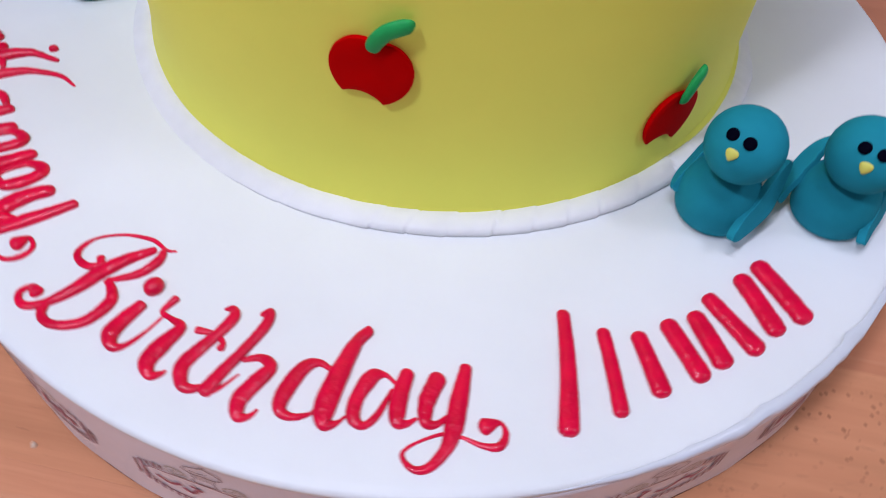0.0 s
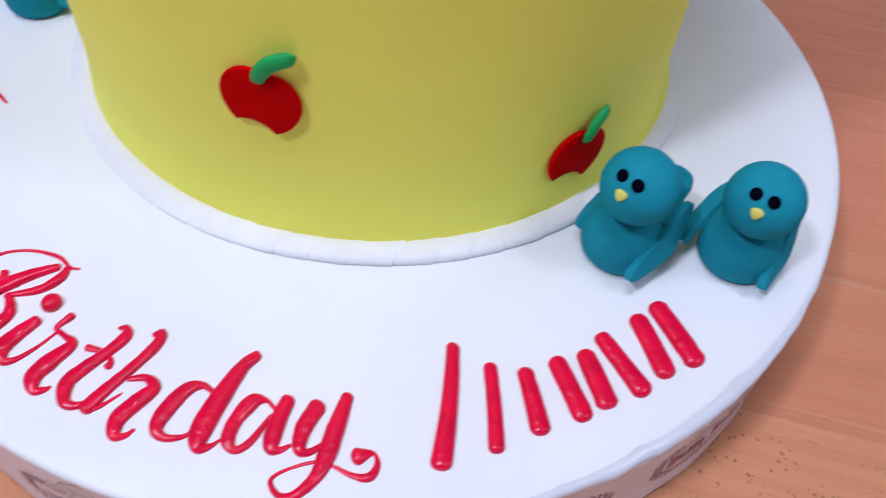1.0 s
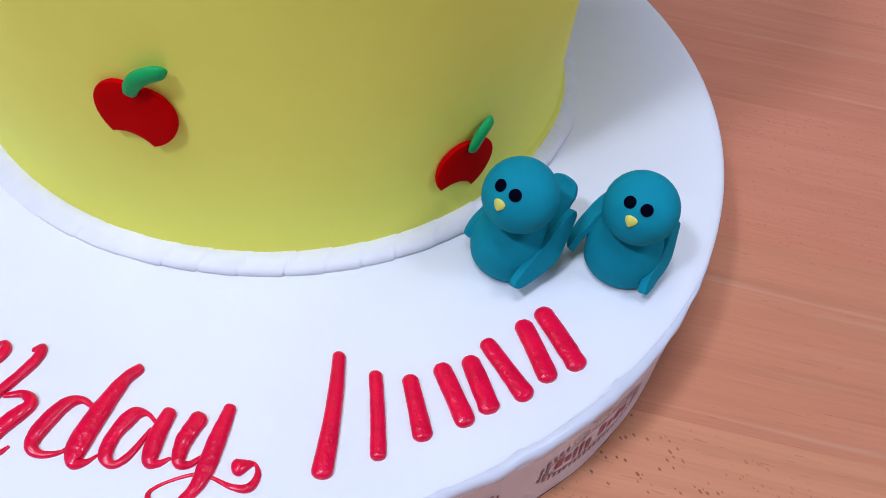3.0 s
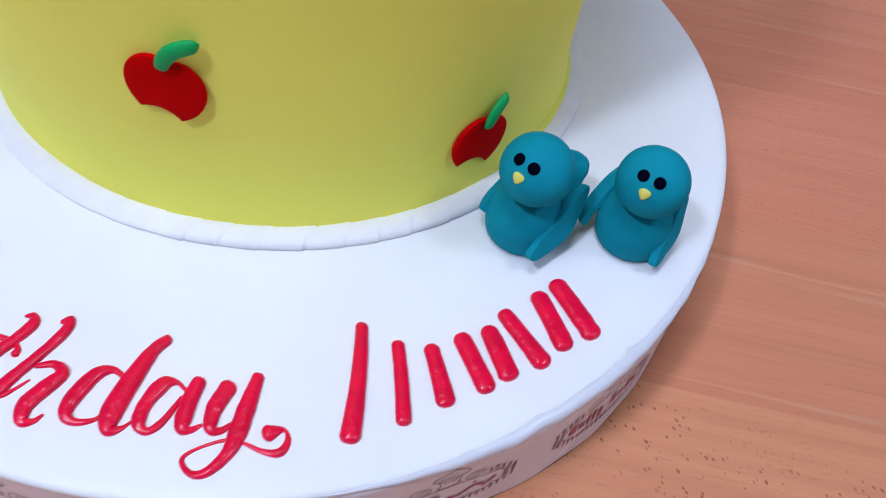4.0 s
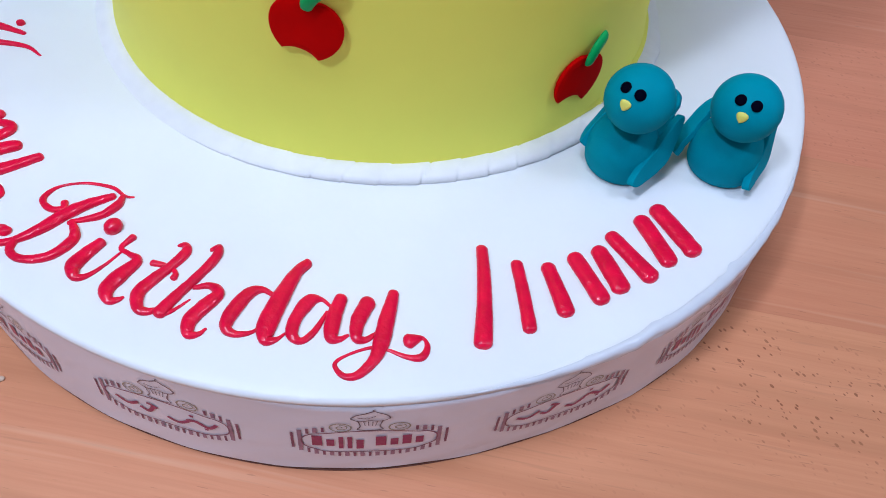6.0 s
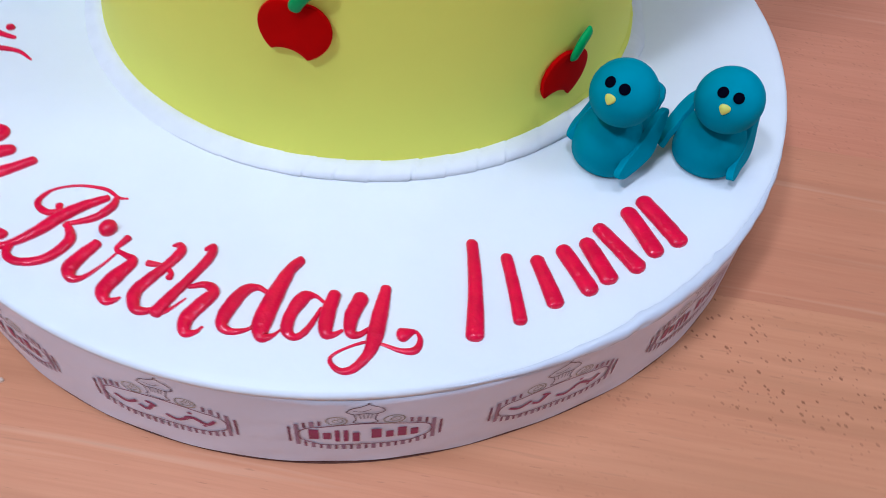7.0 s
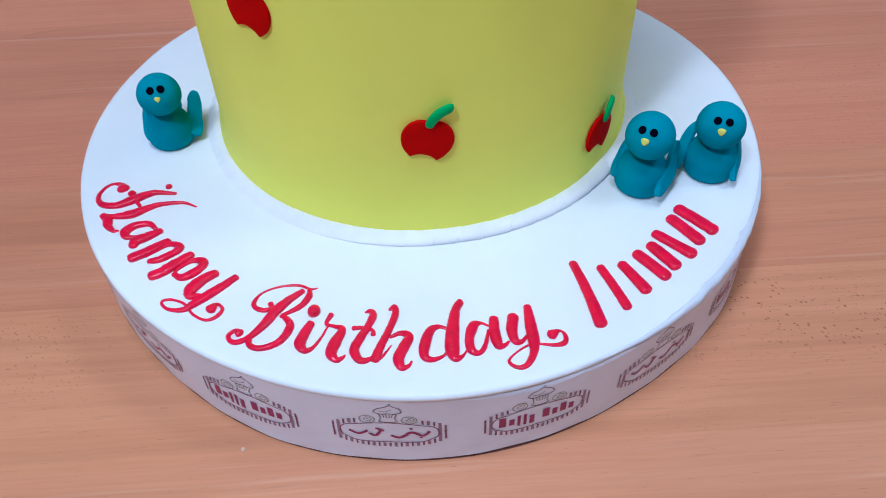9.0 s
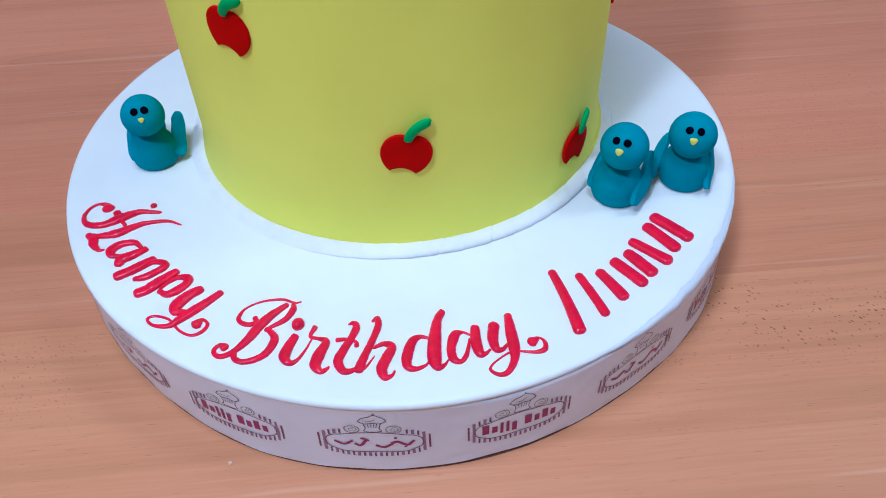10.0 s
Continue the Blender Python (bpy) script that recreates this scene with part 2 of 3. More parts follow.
def grid(bm, rows, closed=True, caps=False, index=0):
    """Skin a list of rings of points; closed: each ring closes on itself."""
    rings = [[bm.verts.new(p) for p in ring] for ring in rows]
    for a, b in zip(rings, rings[1:]):
        n = len(a)
        for i in range(n if closed else n - 1):
            j = (i + 1) % n
            f = bm.faces.new((a[i], a[j], b[j], b[i]))
            f.material_index = index
    if caps:
        for ring, flip in ((rings[0], True), (rings[-1], False)):
            f = bm.faces.new(list(reversed(ring)) if flip else ring)
            f.material_index = index
    return rings


def lathe(bm, profile, n=128, cx=0.0, cy=0.0, wobble=None, index=0):
    """Turn (radius, z) pairs round an upright axis."""
    rows = []
    for r, z in profile:
        ring = []
        for i in range(n):
            a = 2 * math.pi * i / n
            rr = r + (wobble(a, r, z) if wobble else 0)
            ring.append((cx + rr * math.cos(a), cy + rr * math.sin(a), z))
        rows.append(ring)
    return grid(bm, rows, True, True, index)


def spline(points, steps=6):
    """A smooth run through control tuples of any length."""
    p = [np.array(q, float) for q in points]
    if len(p) < 3:
        return [p[0] + (p[-1] - p[0]) * k / 8 for k in range(9)] if len(p) == 2 else p
    ext = [2 * p[0] - p[1], *p, 2 * p[-1] - p[-2]]
    out = []
    for a, b, c, d in zip(ext, ext[1:], ext[2:], ext[3:]):
        for k in range(steps):
            t = k / steps
            out.append(0.5 * (2 * b + (c - a) * t + (2 * a - 5 * b + 4 * c - d) * t * t + (3 * b - a - 3 * c + d) * t**3))
    return [*out, p[-1]]


# ---- the room ----
X0, X1, Y0, Y1 = -2.3, 2.1, -2.6, 1.9


def slab(name, lo, hi, mat, label, category):
    bm = bmesh.new()
    box(bm, lo, hi)
    return tagged(finish(name, bm, mat, False), label, category, kind="structure")


# walls and ceiling are unseen, added to bounce light onto the cake
slab("floor", (X0 - 0.1, Y0 - 0.1, FLOOR_Z - 0.1), (X1 + 0.1, Y1 + 0.1, FLOOR_Z), FLOOR_TILE, "plain grey-beige vinyl floor under the table", "floor")
slab("ceiling", (X0 - 0.1, Y0 - 0.1, CEIL_Z), (X1 + 0.1, Y1 + 0.1, CEIL_Z + 0.1), WALL_PAINT, "plain pale grey painted ceiling with round lamps", "ceiling")
slab("wall_north", (X0, Y1, FLOOR_Z), (X1, Y1 + 0.1, CEIL_Z), WALL_PAINT, "plain pale grey painted wall of the room", "wall")
slab("wall_south", (X0, Y0 - 0.1, FLOOR_Z), (X1, Y0, CEIL_Z), WALL_PAINT, "plain pale grey painted wall of the room", "wall")
slab("wall_west", (X0 - 0.1, Y0 - 0.1, FLOOR_Z), (X0, Y1 + 0.1, CEIL_Z), WALL_PAINT, "plain pale grey painted wall of the room", "wall")
slab("wall_east", (X1, Y0 - 0.1, FLOOR_Z), (X1 + 0.1, Y1 + 0.1, CEIL_Z), WALL_PAINT, "plain pale grey painted wall of the room", "wall")


def ceiling_light(x, y, size):
    base = empty("ceiling_light", x, y, CEIL_Z)
    r = size / 2
    bm = bmesh.new()
    lathe(bm, [(r + 0.02, 0.0), (r + 0.02, -0.030), (r + 0.012, -0.036), (r, -0.036), (r, -0.006)], 48)
    part("housing", bm, LAMP_WHITE, base)
    bm = bmesh.new()
    lathe(bm, [(r - 0.001, -0.012), (r - 0.001, -0.030), (r * 0.6, -0.034), (0.01, -0.035)], 48)
    part("diffuser", bm, GLOW, base, "glowing white diffuser")
    return tagged(base, "unseen round white flush lamp glowing on the ceiling", "ceiling light", "ceiling lamps")


# a fitting for each lamp, the added fill included
for row in LAMPS:
    ceiling_light(*row[:3])

# ---- the table ----
table = empty("table", 0.05, 0.1, FLOOR_Z)
bm = bmesh.new()
box(bm, (-0.748, -0.598, 0.712), (0.748, 0.598, 0.721), 0.001)
part("tabletop_core", bm, BEECH_EDGE, table, "plain wooden core under the boards", False)
for sx in (-1, 1):
    for sy in (-1, 1):
        bm = bmesh.new()
        box(bm, (sx * 0.68 - 0.025, sy * 0.53 - 0.025, 0), (sx * 0.68 + 0.025, sy * 0.53 + 0.025, 0.7118), 0.004)
        part("leg", bm, STEEL, table, "grey steel leg", False)
for sy in (-1, 1):
    bm = bmesh.new()
    box(bm, (-0.654, sy * 0.53 - 0.012, 0.652), (0.654, sy * 0.53 + 0.012, 0.7118), 0.002)
    part("rail", bm, STEEL, table, "grey steel rail", False)
SEAMS = [-0.60] + [0.015 + 0.095 * k - 0.10 for k in range(-5, 8)] + [0.60]
for near, far in zip(SEAMS, SEAMS[1:]):
    bm = bmesh.new()
    box(bm, (-0.75, near + 0.00001, 0.7211), (0.75, far - 0.00001, 0.740), 0.00003)
    part("plank", bm, BEECH, table, smooth=False)
tagged(table, "beech-topped table carrying the decorated cake", "table")


# ---- the cake board ----
def sway(a):
    """How far the paper's lower edge stands off the true circle at the angle a."""
    return 0.0013 * math.sin(5 * a + 4.0) + 0.0004 * math.sin(9 * a + 1.0)


def band_r(a, z):
    low = max(0.0, 1 - z / BOARD_H)
    return BOARD_R - 0.0006 + 0.0006 * low + sway(a) * low**1.3


def slip(a):
    """How far the paper's upper edge has slipped below the rim: it bares the fondant's edge on one side."""
    d = (math.degrees(a) - 270 + 180) % 360 - 180
    if not 0 < d < 88:
        return 0.0
    rise = min(1.0, d / 9) * min(1.0, (88 - d) / 40)
    return rise * (0.0030 + 0.0008 * math.sin(0.16 * d) + 0.0005 * noise.noise(Vector((d * 0.35, 2, 0))) + 0.0003 * noise.noise(Vector((d * 1.1, 5, 0))))


board = empty("cake_board")
bm = bmesh.new()
top = [(BOARD_R - 0.0075, 0.0002), (BOARD_R - 0.0060, 0.003), (BOARD_R - 0.0050, BOARD_H - 0.0090), (BOARD_R - 0.0013, BOARD_H - 0.0070), (BOARD_R - 0.0012, BOARD_H - 0.0046), (BOARD_R - 0.0001, BOARD_H - 0.0034), (BOARD_R + 0.0001, BOARD_H - 0.0022), (BOARD_R - 0.0002, BOARD_H - 0.0009), (BOARD_R - 0.0014, BOARD_H - 0.0002), (BOARD_R - 0.004, BOARD_H)]
top += [(r, BOARD_H) for r in (0.165, 0.15, 0.13, 0.11, 0.08, 0.04, 0.005)]
lathe(bm, top, 192, wobble=lambda a, r, z: 0.0002 * math.sin(3 * a + 1) + 0.0002 * math.sin(7 * a) if z > BOARD_H - 0.004 and r > 0.17 else 0)
part("board_top", bm, WHITE_FONDANT, board, "smooth white fondant top")
bm = bmesh.new()
rows = []
for k in range(13):
    ring = []
    for i in range(288):
        a = 2 * math.pi * i / 288
        z = 0.0004 + (BOARD_H - 0.0014 - slip(a)) * k / 12
        lift = (0.0006 + 0.0009 * max(0.0, math.sin(5 * a + 2.2)) + 0.0006 * abs(math.sin(8 * a))) * max(0, 1 - k / 3)
        r = band_r(a, z) + 0.00015 * math.sin(37 * a + 4 * k)
        ring.append((r * math.cos(a), r * math.sin(a), z + lift))
    rows.append(ring)
inner = [[(x * 0.9975, y * 0.9975, z) for x, y, z in ring] for ring in reversed(rows)]
grid(bm, rows + inner + rows[:1])
band = part("paper_band", bm, PAPER, board, "white printed paper band round the side")

# an added dark brown ring: the thin line of shade at the band's foot
bm = bmesh.new()
foot = lambda a, r, z: (band_r(a, 0.0) - 0.0001 - BOARD_R) if r > 0.17 else 0.0
lathe(bm, [(BOARD_R - 0.0002, 0.0001), (BOARD_R, 0.0003), (BOARD_R, 0.0007), (BOARD_R - 0.0009, 0.0008)], 288, wobble=foot)
part("foot_shade", bm, mottled("foot_shade_brown", (0.14, 0.060, 0.045), 0.9, 0.8, 1.2, 200, spec=0.05), board, "thin dark brown ring for the shade at the foot")

# the crumpled lip of the paper over the rim
def paper_lip(start, sweep, size):
    bm = bmesh.new()
    rows = [[], [], [], []]
    for i in range(161):
        a = math.radians(start + sweep * i / 160)
        grow = size * math.sin(math.pi * i / 160) ** 1.3
        ragged = noise.noise(Vector((a * 14, 0, 0))) + 0.5 * noise.noise(Vector((a * 45, 3, 0)))
        inn = BOARD_R - 0.0004 - grow * (0.0012 + 0.0016 * max(0, ragged))
        out = BOARD_R - 0.0004 + grow * (0.0014 + 0.0010 * noise.noise(Vector((a * 20, 7, 0))))
        drop = 0.0004 + grow * (0.0026 + 0.0016 * noise.noise(Vector((a * 16, 9, 0))))
        ring = ((inn, BOARD_H - 0.0016 + 0.0021 * grow), (BOARD_R - 0.0010 + 0.0014 * grow, BOARD_H - 0.0016 + 0.0026 * grow))
        ring += ((out, BOARD_H - 0.0008 - drop * 0.5), (BOARD_R - 0.0006 + 0.0014 * grow, BOARD_H - 0.0008 - drop))
        for row, (r, z) in zip(rows, ring):
            row.append((r * math.cos(a), r * math.sin(a), z))
    grid(bm, rows, False)
    part("paper_lip", bm, FILM, board, "crumpled pale paper edge folded over the rim")


paper_lip(-72, 64, 1.25)
paper_lip(136, 32, 0.5)


# ---- printed emblems on the paper band: plain shapes, no letters ----
def emblem(middle, flowing):
    """An oval badge of stripes with a small cake above and bars for its wording."""
    bm = bmesh.new()

    def at(u, v, lift):
        a, z = middle + u * 0.001 / BOARD_R, 0.0222 + v * 0.001
        r = band_r(a, z) + 0.00022 + lift * 0.00004
        return (r * math.cos(a), r * math.sin(a), z)

    def bar(pts, index, lift=0):
        vs = [bm.verts.new(at(u, v, lift)) for u, v in pts]
        bm.faces.new(vs).material_index = index

    def line(pts, wide, index, closed=False, lift=1):
        pts = [np.array(p[:2], float) for p in (spline([*pts, pts[0]] if closed else pts, 6))]
        rows = []
        for k, p in enumerate(pts):
            t = pts[min(k + 1, len(pts) - 1)] - pts[max(k - 1, 0)]
            t = t / (np.linalg.norm(t) + 1e-9)
            n = np.array((-t[1], t[0])) * wide / 2
            rows.append([at(*(p + n), lift), at(*(p - n), lift)])
        grid(bm, rows, False, index=index)

    def oval(hw, hh, power=2.6, n=28):
        out = []
        for k in range(n):
            a = 2 * math.pi * k / n
            c, s = math.cos(a), math.sin(a)
            out.append((hw * math.copysign(abs(c) ** (2 / power), c), hh * math.copysign(abs(s) ** (2 / power), s)))
        return out

    line([(u, v + (0.5 * math.cos(u / 5) if abs(u) < 16 else 0)) for u, v in oval(20.8, 7.0)], 0.48, 1, True)
    # stripes outside the oval
    for k in range(-10, 11):
        u = k * 2.36
        edge = lambda q: 6.8 * max(0.0, 1 - abs(q / 21.5) ** 2.6) ** (1 / 2.6) if abs(q) < 21.5 else 0.0
        inner_v, outer_v = edge(u) + (0.5 if abs(u) < 20 else 0), 10.2 * max(0.06, 1 - abs(u / 25.2) ** 2.6) ** (1 / 2.6)
        colour = 2 if k % 2 else 1
        w = 0.42 if k % 2 == 0 else 0.66
        if abs(u) > 20.5:
            bar([(u - w, -outer_v), (u + w, -outer_v), (u + w, outer_v), (u - w, outer_v)], colour)
            continue
        bar([(u - w, -outer_v), (u + w, -outer_v), (u + w, -inner_v), (u - w, -inner_v)], colour)
        if abs(u) > 12.5:
            bar([(u - w, inner_v), (u + w, inner_v), (u + w, outer_v), (u - w, outer_v)], colour)
    # small cake: cup and topping in thin lines
    line([(-3.7, 14.3), (-2.9, 10.6), (-3.7, 8.6), (0, 7.9), (3.7, 8.6), (2.9, 10.6), (3.8, 14.3)], 0.36, 0)
    line([(-5.8, 15.3), (-4.2, 17.3), (-1.3, 18.5), (1.0, 19.8), (2.7, 18.9), (4.9, 17.5), (5.8, 15.5), (3.3, 13.9), (0, 14.2), (-3.3, 13.7)], 0.40, 0, True)
    line([(-3.6, 15.9), (-0.8, 15.5), (1.7, 16.9)], 0.26, 0)
    line([(0.8, 19.6), (1.0, 20.6), (1.7, 20.9)], 0.4, 0)
    for u in (-1.9, -0.5, 0.9, 2.1):
        line([(u, 13.7), (u * 0.75, 11.0)], 0.26, 0)
    for side in (-1, 1):
        line([(side * 8.8 + 3.2 * math.cos(q), 9.6 + 2.5 * math.sin(q)) for q in np.linspace(0, 2 * math.pi, 12)[:-1]], 0.42, 4, True)
        line([(side * 8.8 + (0.5 + 0.23 * q) * math.cos(q), 9.6 + (0.4 + 0.16 * q) * math.sin(q)) for q in np.linspace(0, 8, 14)], 0.32, 4)
    # wording as plain bars
    if flowing:
        for u0, u1, v0, dip, rise, w in ((-17.0, -9.0, 0.4, -2.0, 0.8, 1.3), (-8.6, -3.0, -0.8, -1.2, 3.4, 1.4), (-5.6, -2.2, 3.2, -0.6, -1.8, 1.2), (0.6, 7.6, -1.6, -1.6, 0.8, 1.4), (7.2, 12.2, -0.4, 1.0, -0.4, 1.6), (11.8, 17.0, -0.8, -1.0, 2.0, 1.4), (8.6, 9.8, 3.2, 0.2, 0.0, 1.2), (12.6, 13.8, -3.2, 0.1, 0.0, 1.1)):
            line([(u0, v0), ((u0 + u1) / 2, v0 + dip), (u1, v0 + rise)], w, 3)
    else:
        u = -18.0
        for w, low, tall in ((3.9, 0, 6.6), (3.2, 0, 4.4), (2.2, -1.6, 6.2), (2.2, -1.6, 6.2), (3.0, -1.8, 4.4), (-1.9, 0, 0), (4.0, 0, 6.2), (3.2, 0, 4.4), (3.6, 0, 6.2), (3.2, 0, 4.4)):
            if w > 0:
                bar([(u + 0.35, low - 2.8), (u + w - 0.45, low - 2.8), (u + w - 0.45, tall - 2.8), (u + 0.35, tall - 2.8)], 3)
            u += abs(w) + 0.5
    word = "flowing" if flowing else "upright"
    return part("printed_emblem", bm, [INK_DARK, INK_MAROON, INK_MAUVE, INK_RED, INK_OLIVE], band, "maroon striped oval emblem with %s crimson bars" % word, False)


for k in range(-3, 5):
    emblem(math.radians(-76.5 - 20.3 * k), k % 2 != 0)
tagged(board, "thick round white cake board wrapped in printed paper, on the table", "cake board")

# ---- the cake ----
def hem(a, z):
    """On one side the yellow coat is pressed outwards at its foot: a small rounded hem under a groove."""
    d = (math.degrees(a) + 180) % 360 - 180
    here = max(0.0, min(1.0, (d + 36) / 8, (14 - d) / 14))
    if 0.002 < z < 0.0043:
        return here * 0.0013
    return -here * 0.0008 if 0.0043 < z < 0.0050 else 0.0


def uneven(a, r, z):
    return hem(a, z) + 0.0005 * math.sin(2 * a + 0.7) + 0.0003 * noise.noise(Vector((3 * math.cos(a), 3 * math.sin(a), z * 20)))


cake = empty("cake", CAKE_X, CAKE_Y, BOARD_H)
tall = CAKE_TOP - BOARD_H
bm = bmesh.new()
profile = [(CAKE_R + 0.0023, 0.0002), (CAKE_R + 0.0022, 0.0022), (CAKE_R + 0.0020, 0.0034), (CAKE_R + 0.0019, 0.0041), (CAKE_R + 0.0018, 0.0045), (CAKE_R + 0.0018, 0.0048), (CAKE_R + 0.0017, 0.0052), (CAKE_R + 0.0016, 0.0058), (CAKE_R + 0.0014, 0.007), (CAKE_R + 0.0006, 0.013)] + [(CAKE_R, 0.02 + (tall - 0.04) * k / 10) for k in range(11)]
profile += [(CAKE_R - 0.008 * (1 - math.cos(q)), tall - 0.008 + 0.008 * math.sin(q)) for q in np.linspace(0, math.pi / 2, 7)]
profile += [(r, tall) for r in (0.09, 0.06, 0.03, 0.004)]
lathe(bm, profile, 160, wobble=uneven)
part("yellow_fondant", bm, YELLOW, cake, "smooth yellow fondant coat")

# the white rolled border round the foot, with slanting pinches
bm = bmesh.new()
rows = []
N_ROPE, PINCH = 1800, 56
for i in range(N_ROPE):
    a = 2 * math.pi * i / N_ROPE
    soft = max(0.0, math.cos(a - radians(184))) ** 0.65  # smeared flat towards the board on one side and behind
    degree = (math.degrees(a) + 120) % 360 - 120
    back = min(1.0, max(0.0, (degree + 14) / 14), max(0.0, (150 - degree) / 40))
    soft = max(soft, back)
    ring = []
    for j in range(16):
        q = 2 * math.pi * j / 16
        turn = a * PINCH / (2 * math.pi) + 0.16 * math.sin(5 * a) + 0.12 * math.sin(13 * a + 1) + 0.20 * math.cos(q)
        ph = turn % 1.0
        d = min(ph, 1 - ph)
        deep = (1 - 0.8 * soft) * (0.55 + 0.45 * math.sin(2.4 * math.floor(turn) + 0.6))  # no two pinches are alike
        m = 0.955 - 0.125 * deep * math.exp(-((d / 0.035) ** 2)) + 0.075 * (1 - 0.8 * soft) * ph + 0.03 * noise.noise(Vector((a * 18, q, 0)))
        r = CAKE_R + 0.0054 + (0.0044 if math.cos(q) > 0 else 0.0052) * m * math.cos(q)
        z = 0.0010 + 0.0024 * (2 * m - 0.97) * math.copysign(abs(math.sin(q)) ** 0.8, math.sin(q))
        z *= 1 - 0.55 * back - 0.25 * (soft - back)
        if math.cos(q) > 0:
            z *= 1 - 0.96 * soft * math.cos(q)
            z -= 0.0009 * soft * math.cos(q) ** 2  # its edge runs out into the board
            r += 0.0016 * soft * math.cos(q) ** 2
        ring.append((r * math.cos(a), r * math.sin(a), max(-0.0012, z)))
    rows.append(ring)
grid(bm, rows + rows[:1])
bmesh.ops.remove_doubles(bm, verts=bm.verts, dist=1e-6)
part("rope_border", bm, ROPE_WHITE, cake, "white rolled fondant border with pinches")
tagged(cake, "tall round cake in smooth yellow fondant on a white board", "cake")


# ---- red apples with a bite, pressed onto the cake's side ----
def apple(angle, z, tilt, leaf_turn=0.0, leaf_up=0.0, bite=8.6, leaf_long=1.0):
    base = empty("apple_decoration", CAKE_X + CAKE_R * math.cos(angle), CAKE_Y + CAKE_R * math.sin(angle), z)
    bx, by = base.location.xy
    ct, st = math.cos(tilt), math.sin(tilt)

    def on(u, v, lift, tilted=False):
        if tilted:
            u, v = u * ct - v * st, u * st + v * ct
        a = angle + u * 0.001 / CAKE_R
        r = CAKE_R + 0.0002 + lift * 0.001
        return (CAKE_X + r * math.cos(a) - bx, CAKE_Y + r * math.sin(a) - by, v * 0.001)

    outline = []
    for k in range(72):
        q = math.pi / 2 + 2 * math.pi * k / 72
        c, s = math.cos(q), math.sin(q)
        grow = 1 - 0.10 * math.exp(-(((q - math.pi / 2 + math.pi) % (2 * math.pi) - math.pi) / 0.35) ** 2)
        u, v = 11.3 * grow * c, 11.1 * grow * s + 0.8 * c * c
        if v < -4 and s < 0:  # the bite
            du, dv = u + 1.0, v + 15.7
            far = math.hypot(du, dv)
            if far < bite:
                u, v = -1.0 + du / far * bite, -15.7 + dv / far * bite
        outline.append((u, v))
    bm = bmesh.new()
    rows = [[on(u * s, v * s, h, True) for u, v in outline] for s, h in ((0.985, 0.0), (1.0, 0.5), (1.0, 1.1), (0.99, 1.45), (0.965, 1.6), (0.7, 1.68), (0.35, 1.7))]
    grid(bm, rows, True, True)
    part("apple_body", bm, RED_FONDANT, base, "flat red apple with a bite out of its foot")
    # the leaf: a green curved roll lying over the top edge
    bm = bmesh.new()
    c0, s0 = math.cos(leaf_turn), math.sin(leaf_turn)
    run = spline([(0.8, 5.6, 1.6), (1.4, 8.8, 2.1), (3.6, 12.4, 2.3), (6.8, 14.6, 2.3), (9.6, 15.2, 1.9)], 6)
    run = [np.array((1 + (p[0] - 1) * leaf_long, 5 + (p[1] - 5) * leaf_long**0.4, p[2])) for p in run]
    run = [np.array((1.0 + (p[0] - 1) * c0 - (p[1] - 5) * s0, 5 + leaf_up + (p[0] - 1) * s0 + (p[1] - 5) * c0, p[2])) for p in run]
    rows = []
    n = len(run)
    for k, p in enumerate(run):
        t = run[min(k + 1, n - 1)] - run[max(k - 1, 0)]
        side = np.array((-t[1], t[0])) / (math.hypot(t[0], t[1]) + 1e-9)
        end = min(k, n - 1 - k) / 3
        w = p[2] * (math.sqrt(max(0.06, 1 - (1 - end) ** 2)) if end < 1 else 1)
        over = 1.5 if k < n * 0.4 else 1.5 - 0.9 * (k - n * 0.4) / (n * 0.6)
        rows.append([on(*(p[:2] + side * w * math.cos(q)), max(0.05, over + 1.2 + 1.3 * w / 2.2 * math.sin(q) - (1.2 - 0.6 * w))) for q in np.linspace(0, 2 * math.pi, 11)[:-1]])
    grid(bm, rows, True, True)
    part("leaf", bm, GREEN_FONDANT, base, "bright green rolled leaf")
    return tagged(base, "flat red fondant apple with green leaf on the yellow cake", "apple decoration", "fondant apples on the cake")


APPLES = [
    (-90.0, 0.1036, 10, -4, 1.8, 8.6, 1.13),
    (-40.0, 0.0714, 14, 6, 1.3, 9.8, 0.95),
    (-127.9, 0.1545, 5, -9, 2.0, 8.8, 0.96),
    (-185.3, 0.1065, 6, 0, 0, 8.6, 1.3),
    (-9.0, 0.1300, 6, 0, 0, 8.6, 1.0),
]
for degrees_round, height, lean, leaf, leaf_up, bite, leaf_long in APPLES:
    apple(radians(degrees_round), height, -radians(lean), radians(leaf), leaf_up, bite, leaf_long)


# ---- little fondant birds ----
# the cut section of a wing: across, through
SLAB = [(1, 0.8), (0.93, 1), (0, 1.06), (-0.93, 1), (-1, 0.8), (-1, 0), (-1, -0.8), (-0.93, -1), (0, -1.06), (0.93, -1), (1, -0.8), (1, 0)]


